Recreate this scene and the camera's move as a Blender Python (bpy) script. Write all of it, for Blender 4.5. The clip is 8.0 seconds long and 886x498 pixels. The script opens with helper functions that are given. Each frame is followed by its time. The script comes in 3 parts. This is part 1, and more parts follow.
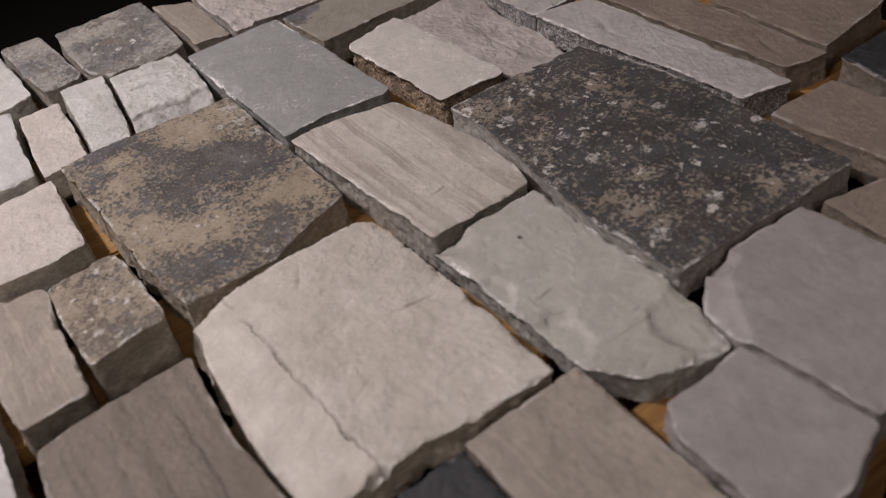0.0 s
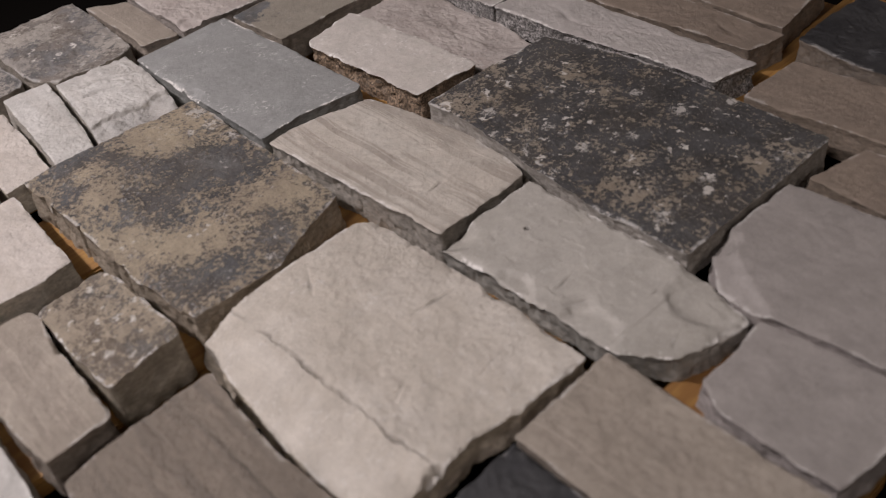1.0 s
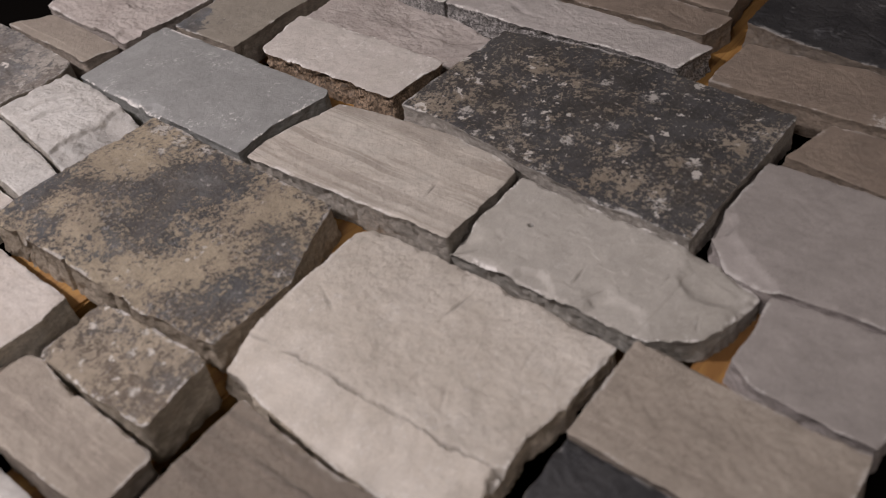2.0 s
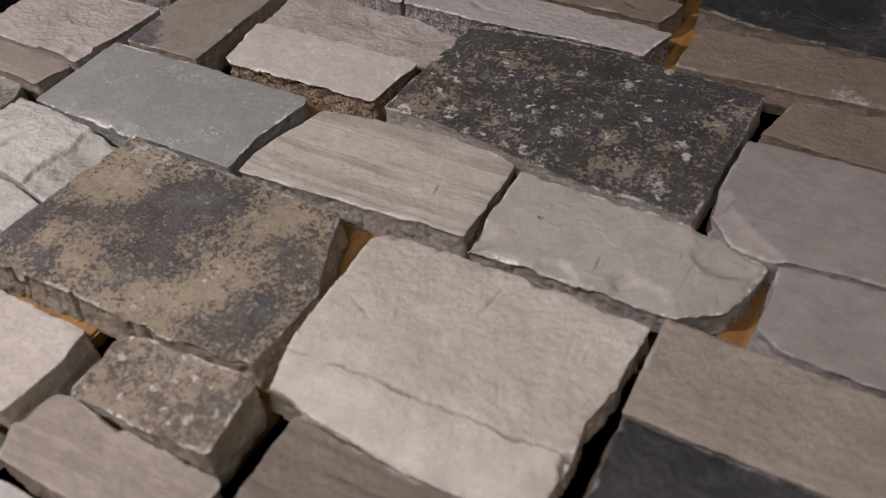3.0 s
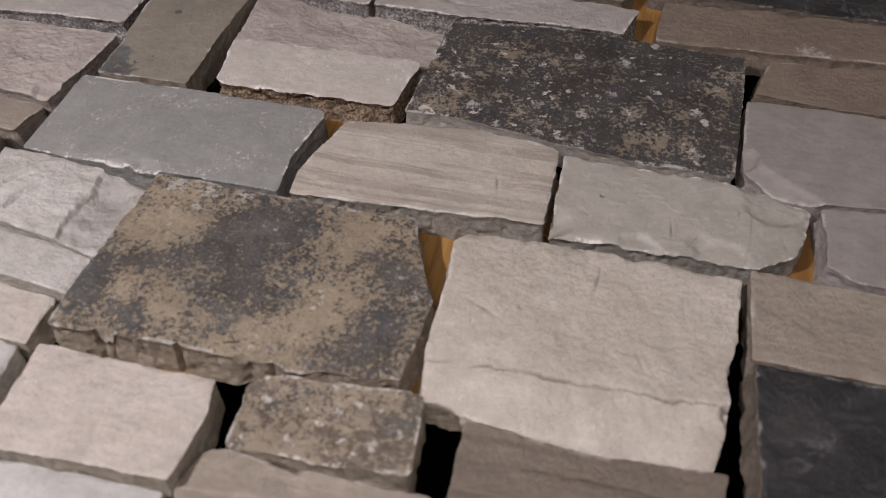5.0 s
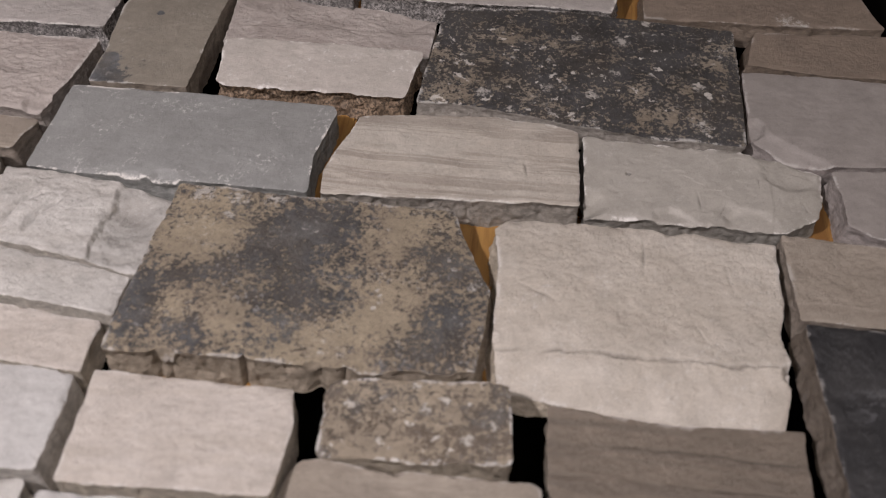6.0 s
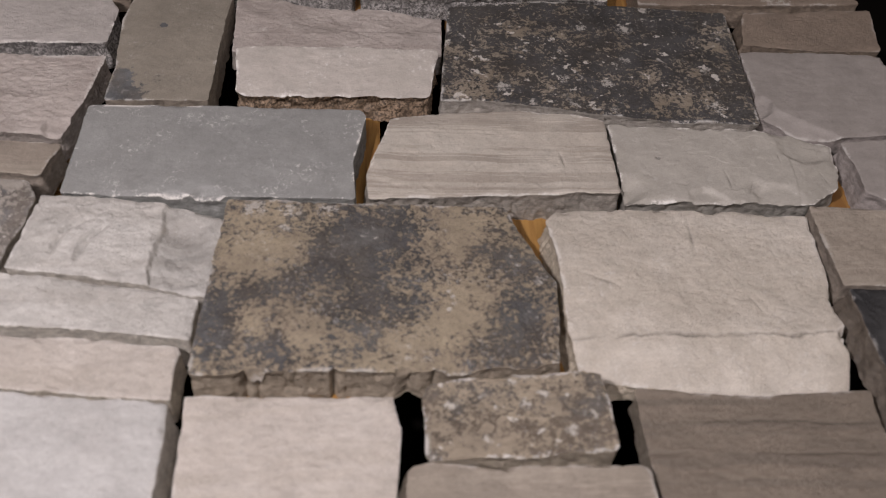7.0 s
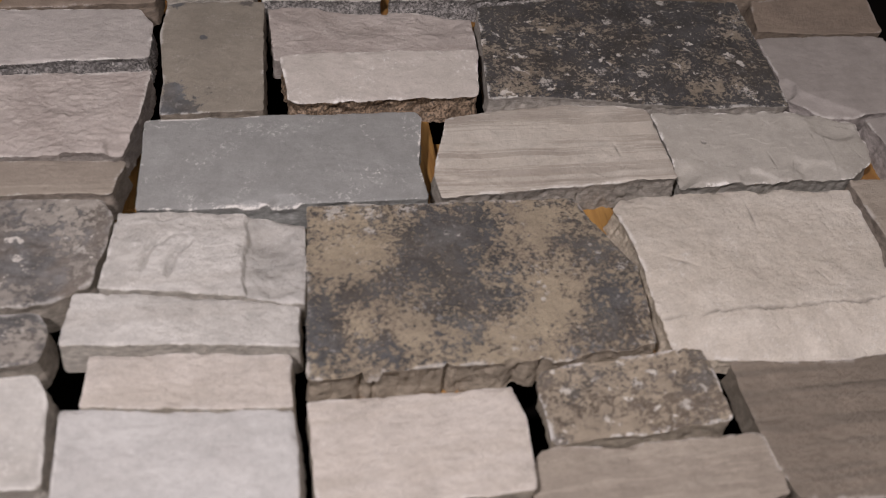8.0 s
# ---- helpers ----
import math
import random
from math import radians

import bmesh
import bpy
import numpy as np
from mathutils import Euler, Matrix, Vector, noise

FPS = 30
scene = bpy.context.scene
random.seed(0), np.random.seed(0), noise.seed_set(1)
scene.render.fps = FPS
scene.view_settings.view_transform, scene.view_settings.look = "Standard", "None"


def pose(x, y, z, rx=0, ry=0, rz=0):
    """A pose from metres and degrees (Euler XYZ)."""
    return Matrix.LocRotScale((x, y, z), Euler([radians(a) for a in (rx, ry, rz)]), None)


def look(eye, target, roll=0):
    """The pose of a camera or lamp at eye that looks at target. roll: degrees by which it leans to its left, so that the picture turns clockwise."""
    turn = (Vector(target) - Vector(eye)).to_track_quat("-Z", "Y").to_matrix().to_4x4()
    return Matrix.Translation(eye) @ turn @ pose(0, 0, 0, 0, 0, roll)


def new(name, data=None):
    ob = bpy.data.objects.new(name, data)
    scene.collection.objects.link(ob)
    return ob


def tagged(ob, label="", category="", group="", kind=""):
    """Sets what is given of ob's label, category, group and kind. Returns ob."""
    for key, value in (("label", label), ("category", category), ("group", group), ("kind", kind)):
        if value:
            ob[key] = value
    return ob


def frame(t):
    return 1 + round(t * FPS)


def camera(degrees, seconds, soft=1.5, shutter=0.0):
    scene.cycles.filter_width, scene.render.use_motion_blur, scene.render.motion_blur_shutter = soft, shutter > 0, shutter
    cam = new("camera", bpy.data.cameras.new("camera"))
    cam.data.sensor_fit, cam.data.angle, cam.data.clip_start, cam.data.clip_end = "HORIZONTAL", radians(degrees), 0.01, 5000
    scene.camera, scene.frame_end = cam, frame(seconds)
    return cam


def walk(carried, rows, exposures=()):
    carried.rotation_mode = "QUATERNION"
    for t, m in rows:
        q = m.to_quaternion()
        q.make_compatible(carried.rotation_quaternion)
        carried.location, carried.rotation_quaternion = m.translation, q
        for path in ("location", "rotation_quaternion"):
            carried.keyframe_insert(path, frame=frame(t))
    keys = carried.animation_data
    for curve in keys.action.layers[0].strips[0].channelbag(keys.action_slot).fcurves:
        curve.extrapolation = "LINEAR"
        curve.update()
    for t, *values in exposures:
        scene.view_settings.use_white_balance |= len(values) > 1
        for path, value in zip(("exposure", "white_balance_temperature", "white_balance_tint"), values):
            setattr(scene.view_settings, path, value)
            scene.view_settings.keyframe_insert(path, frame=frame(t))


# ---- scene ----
cam = camera(51.44, 8.0, soft=1.05, shutter=0.35)
cam.data.dof.use_dof, cam.data.dof.focus_distance, cam.data.dof.aperture_fstop = True, 1.08, 4.8
# seconds, eye in metres, Euler angles in degrees
PATH = [
    (0.0, 0.8241, -0.1755, 0.5498, 50.34, 9.00, 54.59),
    (0.5, 0.7897, -0.2236, 0.5644, 49.47, 7.98, 51.02),
    (1.0, 0.7553, -0.2556, 0.5751, 48.37, 7.09, 46.93),
    (1.5, 0.7131, -0.2904, 0.5931, 47.16, 6.31, 42.58),
    (3.0, 0.5572, -0.4046, 0.6392, 44.71, 3.37, 28.95),
    (3.5, 0.4983, -0.4444, 0.6554, 44.23, 2.31, 24.68),
    (4.0, 0.4240, -0.4808, 0.6658, 43.88, 1.15, 20.67),
    (5.5, 0.2166, -0.5223, 0.6765, 42.71, -1.41, 9.12),
    (6.0, 0.1398, -0.5322, 0.6767, 42.22, -2.49, 5.06),
    (6.5, 0.0625, -0.5395, 0.6810, 41.81, -3.42, 0.93),
    (7.0, -0.0138, -0.5345, 0.6855, 41.74, -4.14, -2.57),
    (7.5, -0.0909, -0.5306, 0.6854, 42.09, -4.69, -5.52),
    (8.0, -0.1709, -0.5373, 0.6829, 42.38, -5.32, -8.69),
]
walk(cam, [(t, pose(*row)) for t, *row in PATH])

# ---- light: a dim showroom with a ceiling spot, plus two unseen added fills ----
scene.view_settings.exposure = -0.1
world = bpy.data.worlds.new("room_air")
world.use_nodes = True
world.node_tree.nodes["Background"].inputs[0].default_value = (0.9, 0.85, 0.8, 1)
world.node_tree.nodes["Background"].inputs[1].default_value = 0.055
scene.world = world


def lamp(name, kind, place, target, power, colour, size):
    data = bpy.data.lights.new(name, kind)
    data.energy, data.color = power, colour
    if kind == "AREA":
        data.shape, data.size = "DISK", size
    else:
        data.shadow_soft_size = size
        if kind == "SPOT":
            data.spot_size, data.spot_blend = radians(95), 0.6
    ob = new(name, data)
    ob.matrix_world = look(place, target)
    return ob


lamp("ceiling_spot", "SPOT", (-0.66, -0.74, 1.45), (0.0, 0.05, 0.0), 112, (1.0, 0.92, 0.96), 0.045)
# unseen soft fill, added to lift the stone sides the spot misses
lamp("overhead_fill", "AREA", (0.4, -1.3, 2.1), (0.1, 0.0, 0.0), 20, (1.0, 0.91, 0.95), 1.0)
# unseen warm fill, added from the east to brighten east-facing sides
lamp("east_fill", "AREA", (2.5, -0.4, 1.7), (0.0, 0.05, 0.0), 9.5, (1.0, 0.88, 0.83), 0.8)


# ---- materials ----
def tree(name):
    mat = bpy.data.materials.new(name)
    mat.use_nodes = True
    nt = mat.node_tree
    return mat, nt, nt.nodes["Principled BSDF"]


def node(nt, kind, values=(), **props):
    n = nt.nodes.new(kind)
    for k, v in props.items():
        setattr(n, k, v)
    for k, v in dict(values).items():
        if isinstance(v, bpy.types.NodeSocket):
            nt.links.new(v, n.inputs[k])
        else:
            n.inputs[k].default_value = v
    return n


def grain(nt, coords, scale, detail=4.0, rough=0.55, stretch=(1, 1, 1), shift=None, distortion=0.0):
    """Noise at so many features a metre, stretched by axis."""
    m = node(nt, "ShaderNodeMapping", {"Vector": coords, "Scale": stretch})
    if shift is not None:
        nt.links.new(shift, m.inputs["Location"])
    return node(nt, "ShaderNodeTexNoise", {"Vector": m.outputs[0], "Scale": scale, "Detail": detail, "Roughness": rough,
                                           "Distortion": distortion}).outputs["Fac"]


def ramp(nt, fac, low, high, a=0.0, b=1.0):
    return node(nt, "ShaderNodeMapRange", {"Value": fac, "From Min": low, "From Max": high, "To Min": a, "To Max": b},
                interpolation_type="SMOOTHSTEP").outputs[0]


def maths(nt, op, a, b=0.0):
    return node(nt, "ShaderNodeMath", {0: a, 1: b}, operation=op).outputs[0]


def blend(nt, fac, a, b, mode="MIX"):
    return node(nt, "ShaderNodeMix", {0: fac, 6: a, 7: b}, data_type="RGBA", blend_type=mode).outputs[2]


def rgb(c):
    return (c[0], c[1], c[2], 1.0)


def stone_material(name, base, second, side, bands=0.0, band_colour=(0.2, 0.17, 0.14), crust=None, crust_cover=0.5, crust_scale=45.0, wide_part=0.4,
                   specks=0.0, speck_colour=(0.62, 0.58, 0.52), bruise=0.5, rough=0.65, relief=0.35, coarse=False,
                   scuffs=0.0, mottle=0.5, feather=0.01, halo=None, bloom=None, stain_pull=0.06, peck=0.0, veins=0.0, glint=0.0):
    """Natural stone: two tones, sediment bands, a weathered crust on the cleft top, lichen specks, bruised pale arrises."""
    mat, nt, bsdf = tree(name)
    coords = node(nt, "ShaderNodeTexCoord").outputs["Object"]
    rnd = node(nt, "ShaderNodeObjectInfo").outputs["Random"]
    shift = node(nt, "ShaderNodeCombineXYZ", {0: maths(nt, "MULTIPLY", rnd, 7.3), 1: maths(nt, "MULTIPLY", rnd, 3.1), 2: rnd}).outputs[0]
    geo = node(nt, "ShaderNodeNewGeometry")
    up = node(nt, "ShaderNodeSeparateXYZ", {0: geo.outputs["Normal"]}).outputs[2]
    top = maths(nt, "MULTIPLY", ramp(nt, up, 0.2, 0.6), node(nt, "ShaderNodeAttribute", attribute_name="cap").outputs["Fac"])
    cloud = grain(nt, coords, 14, 5, 0.6, shift=shift)
    col = blend(nt, ramp(nt, cloud, 0.5 - mottle * 0.3, 0.5 + mottle * 0.3), rgb(base), rgb(second))
    if bands:
        sway = maths(nt, "MULTIPLY", maths(nt, "SUBTRACT", grain(nt, coords, 7, 3, 0.5, shift=shift), 0.5), 0.022)
        lay = node(nt, "ShaderNodeVectorMath", {0: coords, 1: node(nt, "ShaderNodeCombineXYZ", {1: sway, 2: sway}).outputs[0]}, operation="ADD").outputs[0]
        strata = grain(nt, lay, 11, 3, 0.55, (0.06, 6.0, 4.0), shift, 0.12)
        patchy = ramp(nt, grain(nt, coords, 12, 4, 0.6, shift=shift), 0.3, 0.62, 0.35, 1.0)
        col = blend(nt, maths(nt, "MULTIPLY", maths(nt, "MULTIPLY", ramp(nt, strata, 0.45, 0.57), patchy), min(1.0, bands * 0.8)), col, rgb(band_colour))
        thin = grain(nt, lay, 34, 4, 0.6, (0.07, 7, 5), shift, 0.15)
        col = blend(nt, maths(nt, "MULTIPLY", ramp(nt, thin, 0.55, 0.64), bands * (0.35 if bands > 1 else 0.15)), col, rgb([min(0.8, c * 1.35) for c in base]))
    stain = grain(nt, coords, 48, 7, 0.7, shift=shift)
    col = blend(nt, 0.6 * min(1.0, mottle + 0.3), col, node(nt, "ShaderNodeMapRange", {"Value": stain, "From Min": 0.25, "From Max": 0.75, "To Min": 0.66, "To Max": 1.34}).outputs[0], "MULTIPLY")
    crusting = None
    if crust:
        wide = grain(nt, coords, 9, 5, 0.6, shift=shift)
        fine = grain(nt, coords, crust_scale, 10, 0.8, shift=shift, distortion=0.1)
        fleck = grain(nt, coords, crust_scale * 4.5, 6, 0.75, shift=shift)
        fine = maths(nt, "ADD", maths(nt, "MULTIPLY", fine, 0.5), maths(nt, "MULTIPLY", fleck, 0.5))
        both = maths(nt, "ADD", maths(nt, "MULTIPLY", fine, 1 - wide_part), maths(nt, "MULTIPLY", wide, wide_part))
        both = maths(nt, "MULTIPLY_ADD", both, 2.1)
        both.node.inputs[2].default_value = -0.55
        thick = node(nt, "ShaderNodeAttribute", attribute_name="stain").outputs["Fac"]
        both = maths(nt, "ADD", both, maths(nt, "MULTIPLY", thick, stain_pull))
        level = 0.56 - crust_cover * 0.14
        soft = maths(nt, "MULTIPLY", ramp(nt, both, level - 0.06 - feather, level + 0.04 + feather), top)
        crusting = maths(nt, "MULTIPLY", ramp(nt, both, level - feather, level + feather), top)
        tone = blend(nt, ramp(nt, grain(nt, coords, 30, 9, 0.75, shift=shift), 0.36, 0.66), rgb(crust), rgb([c * 2.6 for c in crust]))
        tone = blend(nt, ramp(nt, grain(nt, coords, 13, 5, 0.6, shift=shift), 0.45, 0.62, 0.0, 0.55), tone, rgb((crust[0] * 2.4, crust[1] * 1.9, crust[2] * 1.4)))
        if bloom:
            tone = blend(nt, ramp(nt, grain(nt, coords, 17, 7, 0.7, shift=shift), 0.48, 0.64, 0.0, 0.55), tone, rgb(bloom))
        if halo:
            near = maths(nt, "MULTIPLY", ramp(nt, both, level - 0.16, level), top)
            col = blend(nt, maths(nt, "MULTIPLY", near, ramp(nt, grain(nt, coords, 22, 6, 0.65, shift=shift), 0.4, 0.6, 0.25, 0.8)), col, rgb(halo))
        col = blend(nt, maths(nt, "MULTIPLY", soft, 0.45), col, tone)
        col = blend(nt, maths(nt, "MULTIPLY", crusting, 0.85), col, tone)
    if specks:
        spot = grain(nt, coords, 85, 4, 0.6, shift=shift)
        where = grain(nt, coords, 22, 2, 0.5, shift=shift)
        fac = maths(nt, "MULTIPLY", ramp(nt, spot, 0.60, 0.66), ramp(nt, where, 0.58 - specks * 0.14, 0.62 - specks * 0.08))
        col = blend(nt, maths(nt, "MULTIPLY", fac, 0.85), col, rgb(speck_colour))
        dust = grain(nt, coords, 240, 4, 0.7, shift=shift)
        fac = maths(nt, "MULTIPLY", ramp(nt, dust, 0.58, 0.66), ramp(nt, grain(nt, coords, 18, 3, 0.6, shift=shift), 0.42, 0.6, 0.1, 0.8))
        col = blend(nt, maths(nt, "MULTIPLY", fac, min(1.0, specks) * 0.6), col, rgb([c * 0.62 for c in speck_colour]))
    if scuffs:
        scrape = grain(nt, coords, 230, 6, 0.75, (1.0, 0.75, 1), shift, 0.4)
        where = grain(nt, coords, 26, 5, 0.65, shift=shift)
        fac = maths(nt, "MULTIPLY", ramp(nt, scrape, 0.52, 0.64), ramp(nt, where, 0.49, 0.64))
        col = blend(nt, maths(nt, "MULTIPLY", fac, scuffs), col, rgb((0.7, 0.68, 0.64)))
    spots = node(nt, "ShaderNodeAttribute", attribute_name="lichen").outputs["Fac"]
    ragged_spots = maths(nt, "MULTIPLY", spots, ramp(nt, grain(nt, coords, 170, 7, 0.8, shift=shift), 0.36, 0.64, 0.0, 1.6))
    col = blend(nt, ramp(nt, ragged_spots, 0.30, 0.75, 0.0, 0.75), col, rgb([c * 0.85 for c in speck_colour]))
    # broken sides; own stone tone, on some stones raised to stand in for sidelight
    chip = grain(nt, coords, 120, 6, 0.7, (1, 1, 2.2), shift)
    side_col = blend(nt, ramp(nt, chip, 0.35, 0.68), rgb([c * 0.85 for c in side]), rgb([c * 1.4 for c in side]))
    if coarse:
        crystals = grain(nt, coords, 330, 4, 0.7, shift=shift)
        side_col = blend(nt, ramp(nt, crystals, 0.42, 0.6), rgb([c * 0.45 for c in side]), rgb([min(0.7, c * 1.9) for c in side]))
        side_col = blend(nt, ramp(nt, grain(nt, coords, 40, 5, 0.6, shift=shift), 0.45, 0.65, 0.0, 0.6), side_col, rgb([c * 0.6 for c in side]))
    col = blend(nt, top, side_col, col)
    # bruised, chalky arrises
    arris = node(nt, "ShaderNodeAttribute", attribute_name="wear").outputs["Fac"]
    nick = maths(nt, "MULTIPLY", maths(nt, "ADD", arris, 0.0), ramp(nt, grain(nt, coords, 20, 8, 0.78, shift=shift), 0.47, 0.60))
    worn = ramp(nt, nick, 0.15, 0.6)
    col = blend(nt, maths(nt, "MULTIPLY", worn, bruise), col, rgb((0.72, 0.69, 0.64)))
    # dirt and painted-in shade, darker in cracks, gouges and hollows
    soil_shade = node(nt, "ShaderNodeAttribute", attribute_name="soil_shade").outputs["Fac"]
    col = blend(nt, maths(nt, "MULTIPLY", soil_shade, 0.8), col, rgb([c * 0.3 for c in base]))
    if veins:
        line = maths(nt, "ABSOLUTE", maths(nt, "SUBTRACT", grain(nt, coords, 9, 6, 0.6, (1.0, 0.6, 1), shift, 0.4), 0.5))
        line = maths(nt, "MULTIPLY", ramp(nt, line, 0.014, 0.003), ramp(nt, grain(nt, coords, 12, 3, 0.5, shift=shift), 0.42, 0.62))
        col = blend(nt, maths(nt, "MULTIPLY", line, veins), col, rgb((0.2, 0.2, 0.205)))
    # grain
    salt = grain(nt, coords, 900, 3, 0.6)
    col = blend(nt, 0.55, col, node(nt, "ShaderNodeMapRange", {"Value": salt, "To Min": 0.42, "To Max": 1.58}).outputs[0], "MULTIPLY")
    pores = grain(nt, coords, 260, 4, 0.65, shift=shift)
    col = blend(nt, maths(nt, "MULTIPLY", ramp(nt, pores, 0.37, 0.28), 0.5), col, rgb([c * 0.45 for c in base]))
    nt.links.new(col, bsdf.inputs["Base Color"])
    gloss = ramp(nt, cloud, 0.3, 0.7, rough - 0.08, rough + 0.1)
    if glint:
        gloss = maths(nt, "SUBTRACT", gloss, ramp(nt, grain(nt, coords, 420, 4, 0.7, shift=shift), 0.52, 0.68, 0.0, glint))
    nt.links.new(gloss, bsdf.inputs["Roughness"])
    bsdf.inputs["Specular IOR Level"].default_value = 0.45
    height = maths(nt, "ADD", maths(nt, "MULTIPLY", grain(nt, coords, 150, 9, 0.72, shift=shift), 1.0), maths(nt, "MULTIPLY", salt, 0.24))
    # rough broken sides, and small dents of the cleft top
    pitted = maths(nt, "MULTIPLY", grain(nt, coords, 95, 8, 0.78, (1, 1, 1.6), shift, 0.5), maths(nt, "SUBTRACT", 1.0, top))
    height = maths(nt, "ADD", height, maths(nt, "MULTIPLY", pitted, 1.0))
    if peck:
        dent = grain(nt, coords, 85, 5, 0.6, (1.0, 0.75, 1), shift)
        height = maths(nt, "ADD", height, maths(nt, "MULTIPLY", ramp(nt, dent, 0.35, 0.65), peck * 0.5))
        flake = grain(nt, coords, 30, 5, 0.6, (1.2, 0.9, 1), shift, 0.3)
        height = maths(nt, "ADD", height, maths(nt, "MULTIPLY", ramp(nt, flake, 0.4, 0.6), peck * 0.45))
    if crusting is not None:
        height = maths(nt, "ADD", height, maths(nt, "MULTIPLY", crusting, -0.18))
    b = node(nt, "ShaderNodeBump", {"Strength": min(1.0, relief * 2.2), "Distance": 0.003, "Height": height})
    nt.links.new(b.outputs[0], bsdf.inputs["Normal"])
    return mat


# side tones of CREAM, WHITE, BUFF, PALE, MOSSY, LICHEN include painted sidelight
CREAM = stone_material("cream_limestone", (0.555, 0.507, 0.438), (0.465, 0.418, 0.352), (0.429, 0.372, 0.29), mottle=0.45, bands=0.4, band_colour=(0.45, 0.40, 0.335), relief=0.32, scuffs=0.5, bruise=0.5, peck=0.4, glint=0.3)
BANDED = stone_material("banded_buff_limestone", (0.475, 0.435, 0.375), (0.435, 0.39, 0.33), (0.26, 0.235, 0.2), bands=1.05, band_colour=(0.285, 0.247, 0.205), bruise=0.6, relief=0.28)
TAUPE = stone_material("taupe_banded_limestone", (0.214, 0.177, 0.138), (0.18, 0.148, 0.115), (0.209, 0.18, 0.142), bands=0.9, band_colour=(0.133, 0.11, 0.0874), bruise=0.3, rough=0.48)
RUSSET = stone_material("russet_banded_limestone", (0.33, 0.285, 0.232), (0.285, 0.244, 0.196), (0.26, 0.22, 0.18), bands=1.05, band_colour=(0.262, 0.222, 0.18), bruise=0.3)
BROWN = stone_material("brown_sandstone", (0.238, 0.189, 0.146), (0.203, 0.16, 0.124), (0.187, 0.148, 0.112), bands=0.25, band_colour=(0.166, 0.129, 0.0984), bruise=0.25)
WHITE = stone_material("pale_limestone", (0.53, 0.508, 0.468), (0.45, 0.428, 0.39), (0.416, 0.384, 0.332), bruise=0.6, scuffs=0.6, bands=0.5, mottle=0.65, band_colour=(0.39, 0.36, 0.32), relief=0.36, peck=0.4, glint=0.25)
PINKISH = stone_material("pinkish_limestone", (0.42, 0.372, 0.335), (0.35, 0.305, 0.272), (0.29, 0.255, 0.225), bruise=0.5, scuffs=0.3, bands=0.25, mottle=0.35, band_colour=(0.30, 0.255, 0.225), relief=0.35, peck=0.3)
BUFF = stone_material("buff_limestone", (0.545, 0.495, 0.44), (0.47, 0.422, 0.37), (0.429, 0.384, 0.312), bruise=0.4, scuffs=0.25, bands=0.55, band_colour=(0.42, 0.37, 0.31), peck=0.3, glint=0.2)
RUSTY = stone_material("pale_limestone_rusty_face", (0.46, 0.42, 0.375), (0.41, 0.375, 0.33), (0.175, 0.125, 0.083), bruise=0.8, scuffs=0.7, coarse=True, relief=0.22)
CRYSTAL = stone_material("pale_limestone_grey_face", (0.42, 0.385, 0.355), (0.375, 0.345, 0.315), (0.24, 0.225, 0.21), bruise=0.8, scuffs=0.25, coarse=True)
LILAC = stone_material("lilac_grey_limestone", (0.29, 0.263, 0.24), (0.255, 0.231, 0.209), (0.262, 0.233, 0.215), bruise=0.3, rough=0.66, relief=0.15)
PALE = stone_material("pale_grey_limestone", (0.50, 0.488, 0.462), (0.435, 0.42, 0.395), (0.416, 0.39, 0.351), bruise=0.3, rough=0.66, relief=0.28, bands=0.25, band_colour=(0.40, 0.385, 0.37), peck=0.25)
SAGE = stone_material("grey_green_limestone", (0.388, 0.362, 0.318), (0.34, 0.316, 0.274), (0.26, 0.245, 0.215), bruise=0.85, rough=0.66, relief=0.18, scuffs=0.3, mottle=0.4)
GREY = stone_material("blue_grey_sandstone", (0.268, 0.267, 0.253), (0.242, 0.24, 0.226), (0.21, 0.21, 0.195), bruise=0.9, scuffs=0.62, rough=0.62, relief=0.22)
OLIVE = stone_material("olive_sandstone", (0.25, 0.222, 0.18), (0.215, 0.19, 0.152), (0.2, 0.17, 0.135), crust=(0.05, 0.052, 0.054), crust_cover=-1.1, crust_scale=22, wide_part=0.3, stain_pull=0.14, feather=0.004, bruise=0.4, rough=0.62, relief=0.22, scuffs=0.2)
WEATHERED = stone_material("weathered_brown_sandstone", (0.345, 0.287, 0.2), (0.262, 0.216, 0.154), (0.30, 0.25, 0.19), crust=(0.036, 0.037, 0.0385), crust_cover=0.2, crust_scale=52, wide_part=0.12, bruise=0.45, scuffs=0.35, mottle=0.8, feather=0.034, halo=(0.185, 0.145, 0.108), bloom=(0.13, 0.131, 0.129), stain_pull=0.112, peck=0.15)
LICHEN = stone_material("black_crusted_sandstone", (0.23, 0.19, 0.14), (0.31, 0.265, 0.205), (0.34, 0.31, 0.27), feather=0.02, crust=(0.0165, 0.0173, 0.0192), crust_cover=0.9, crust_scale=48, wide_part=0.1, specks=1.0, bruise=0.6, stain_pull=0.11, bloom=(0.062, 0.063, 0.065))
MOSSY = stone_material("lichened_brown_sandstone", (0.345, 0.287, 0.21), (0.28, 0.232, 0.172), (0.36, 0.31, 0.24), crust=(0.062, 0.056, 0.05), crust_cover=0.36, crust_scale=72, wide_part=0.3, feather=0.022, specks=0.9, bruise=0.8, speck_colour=(0.66, 0.62, 0.55))
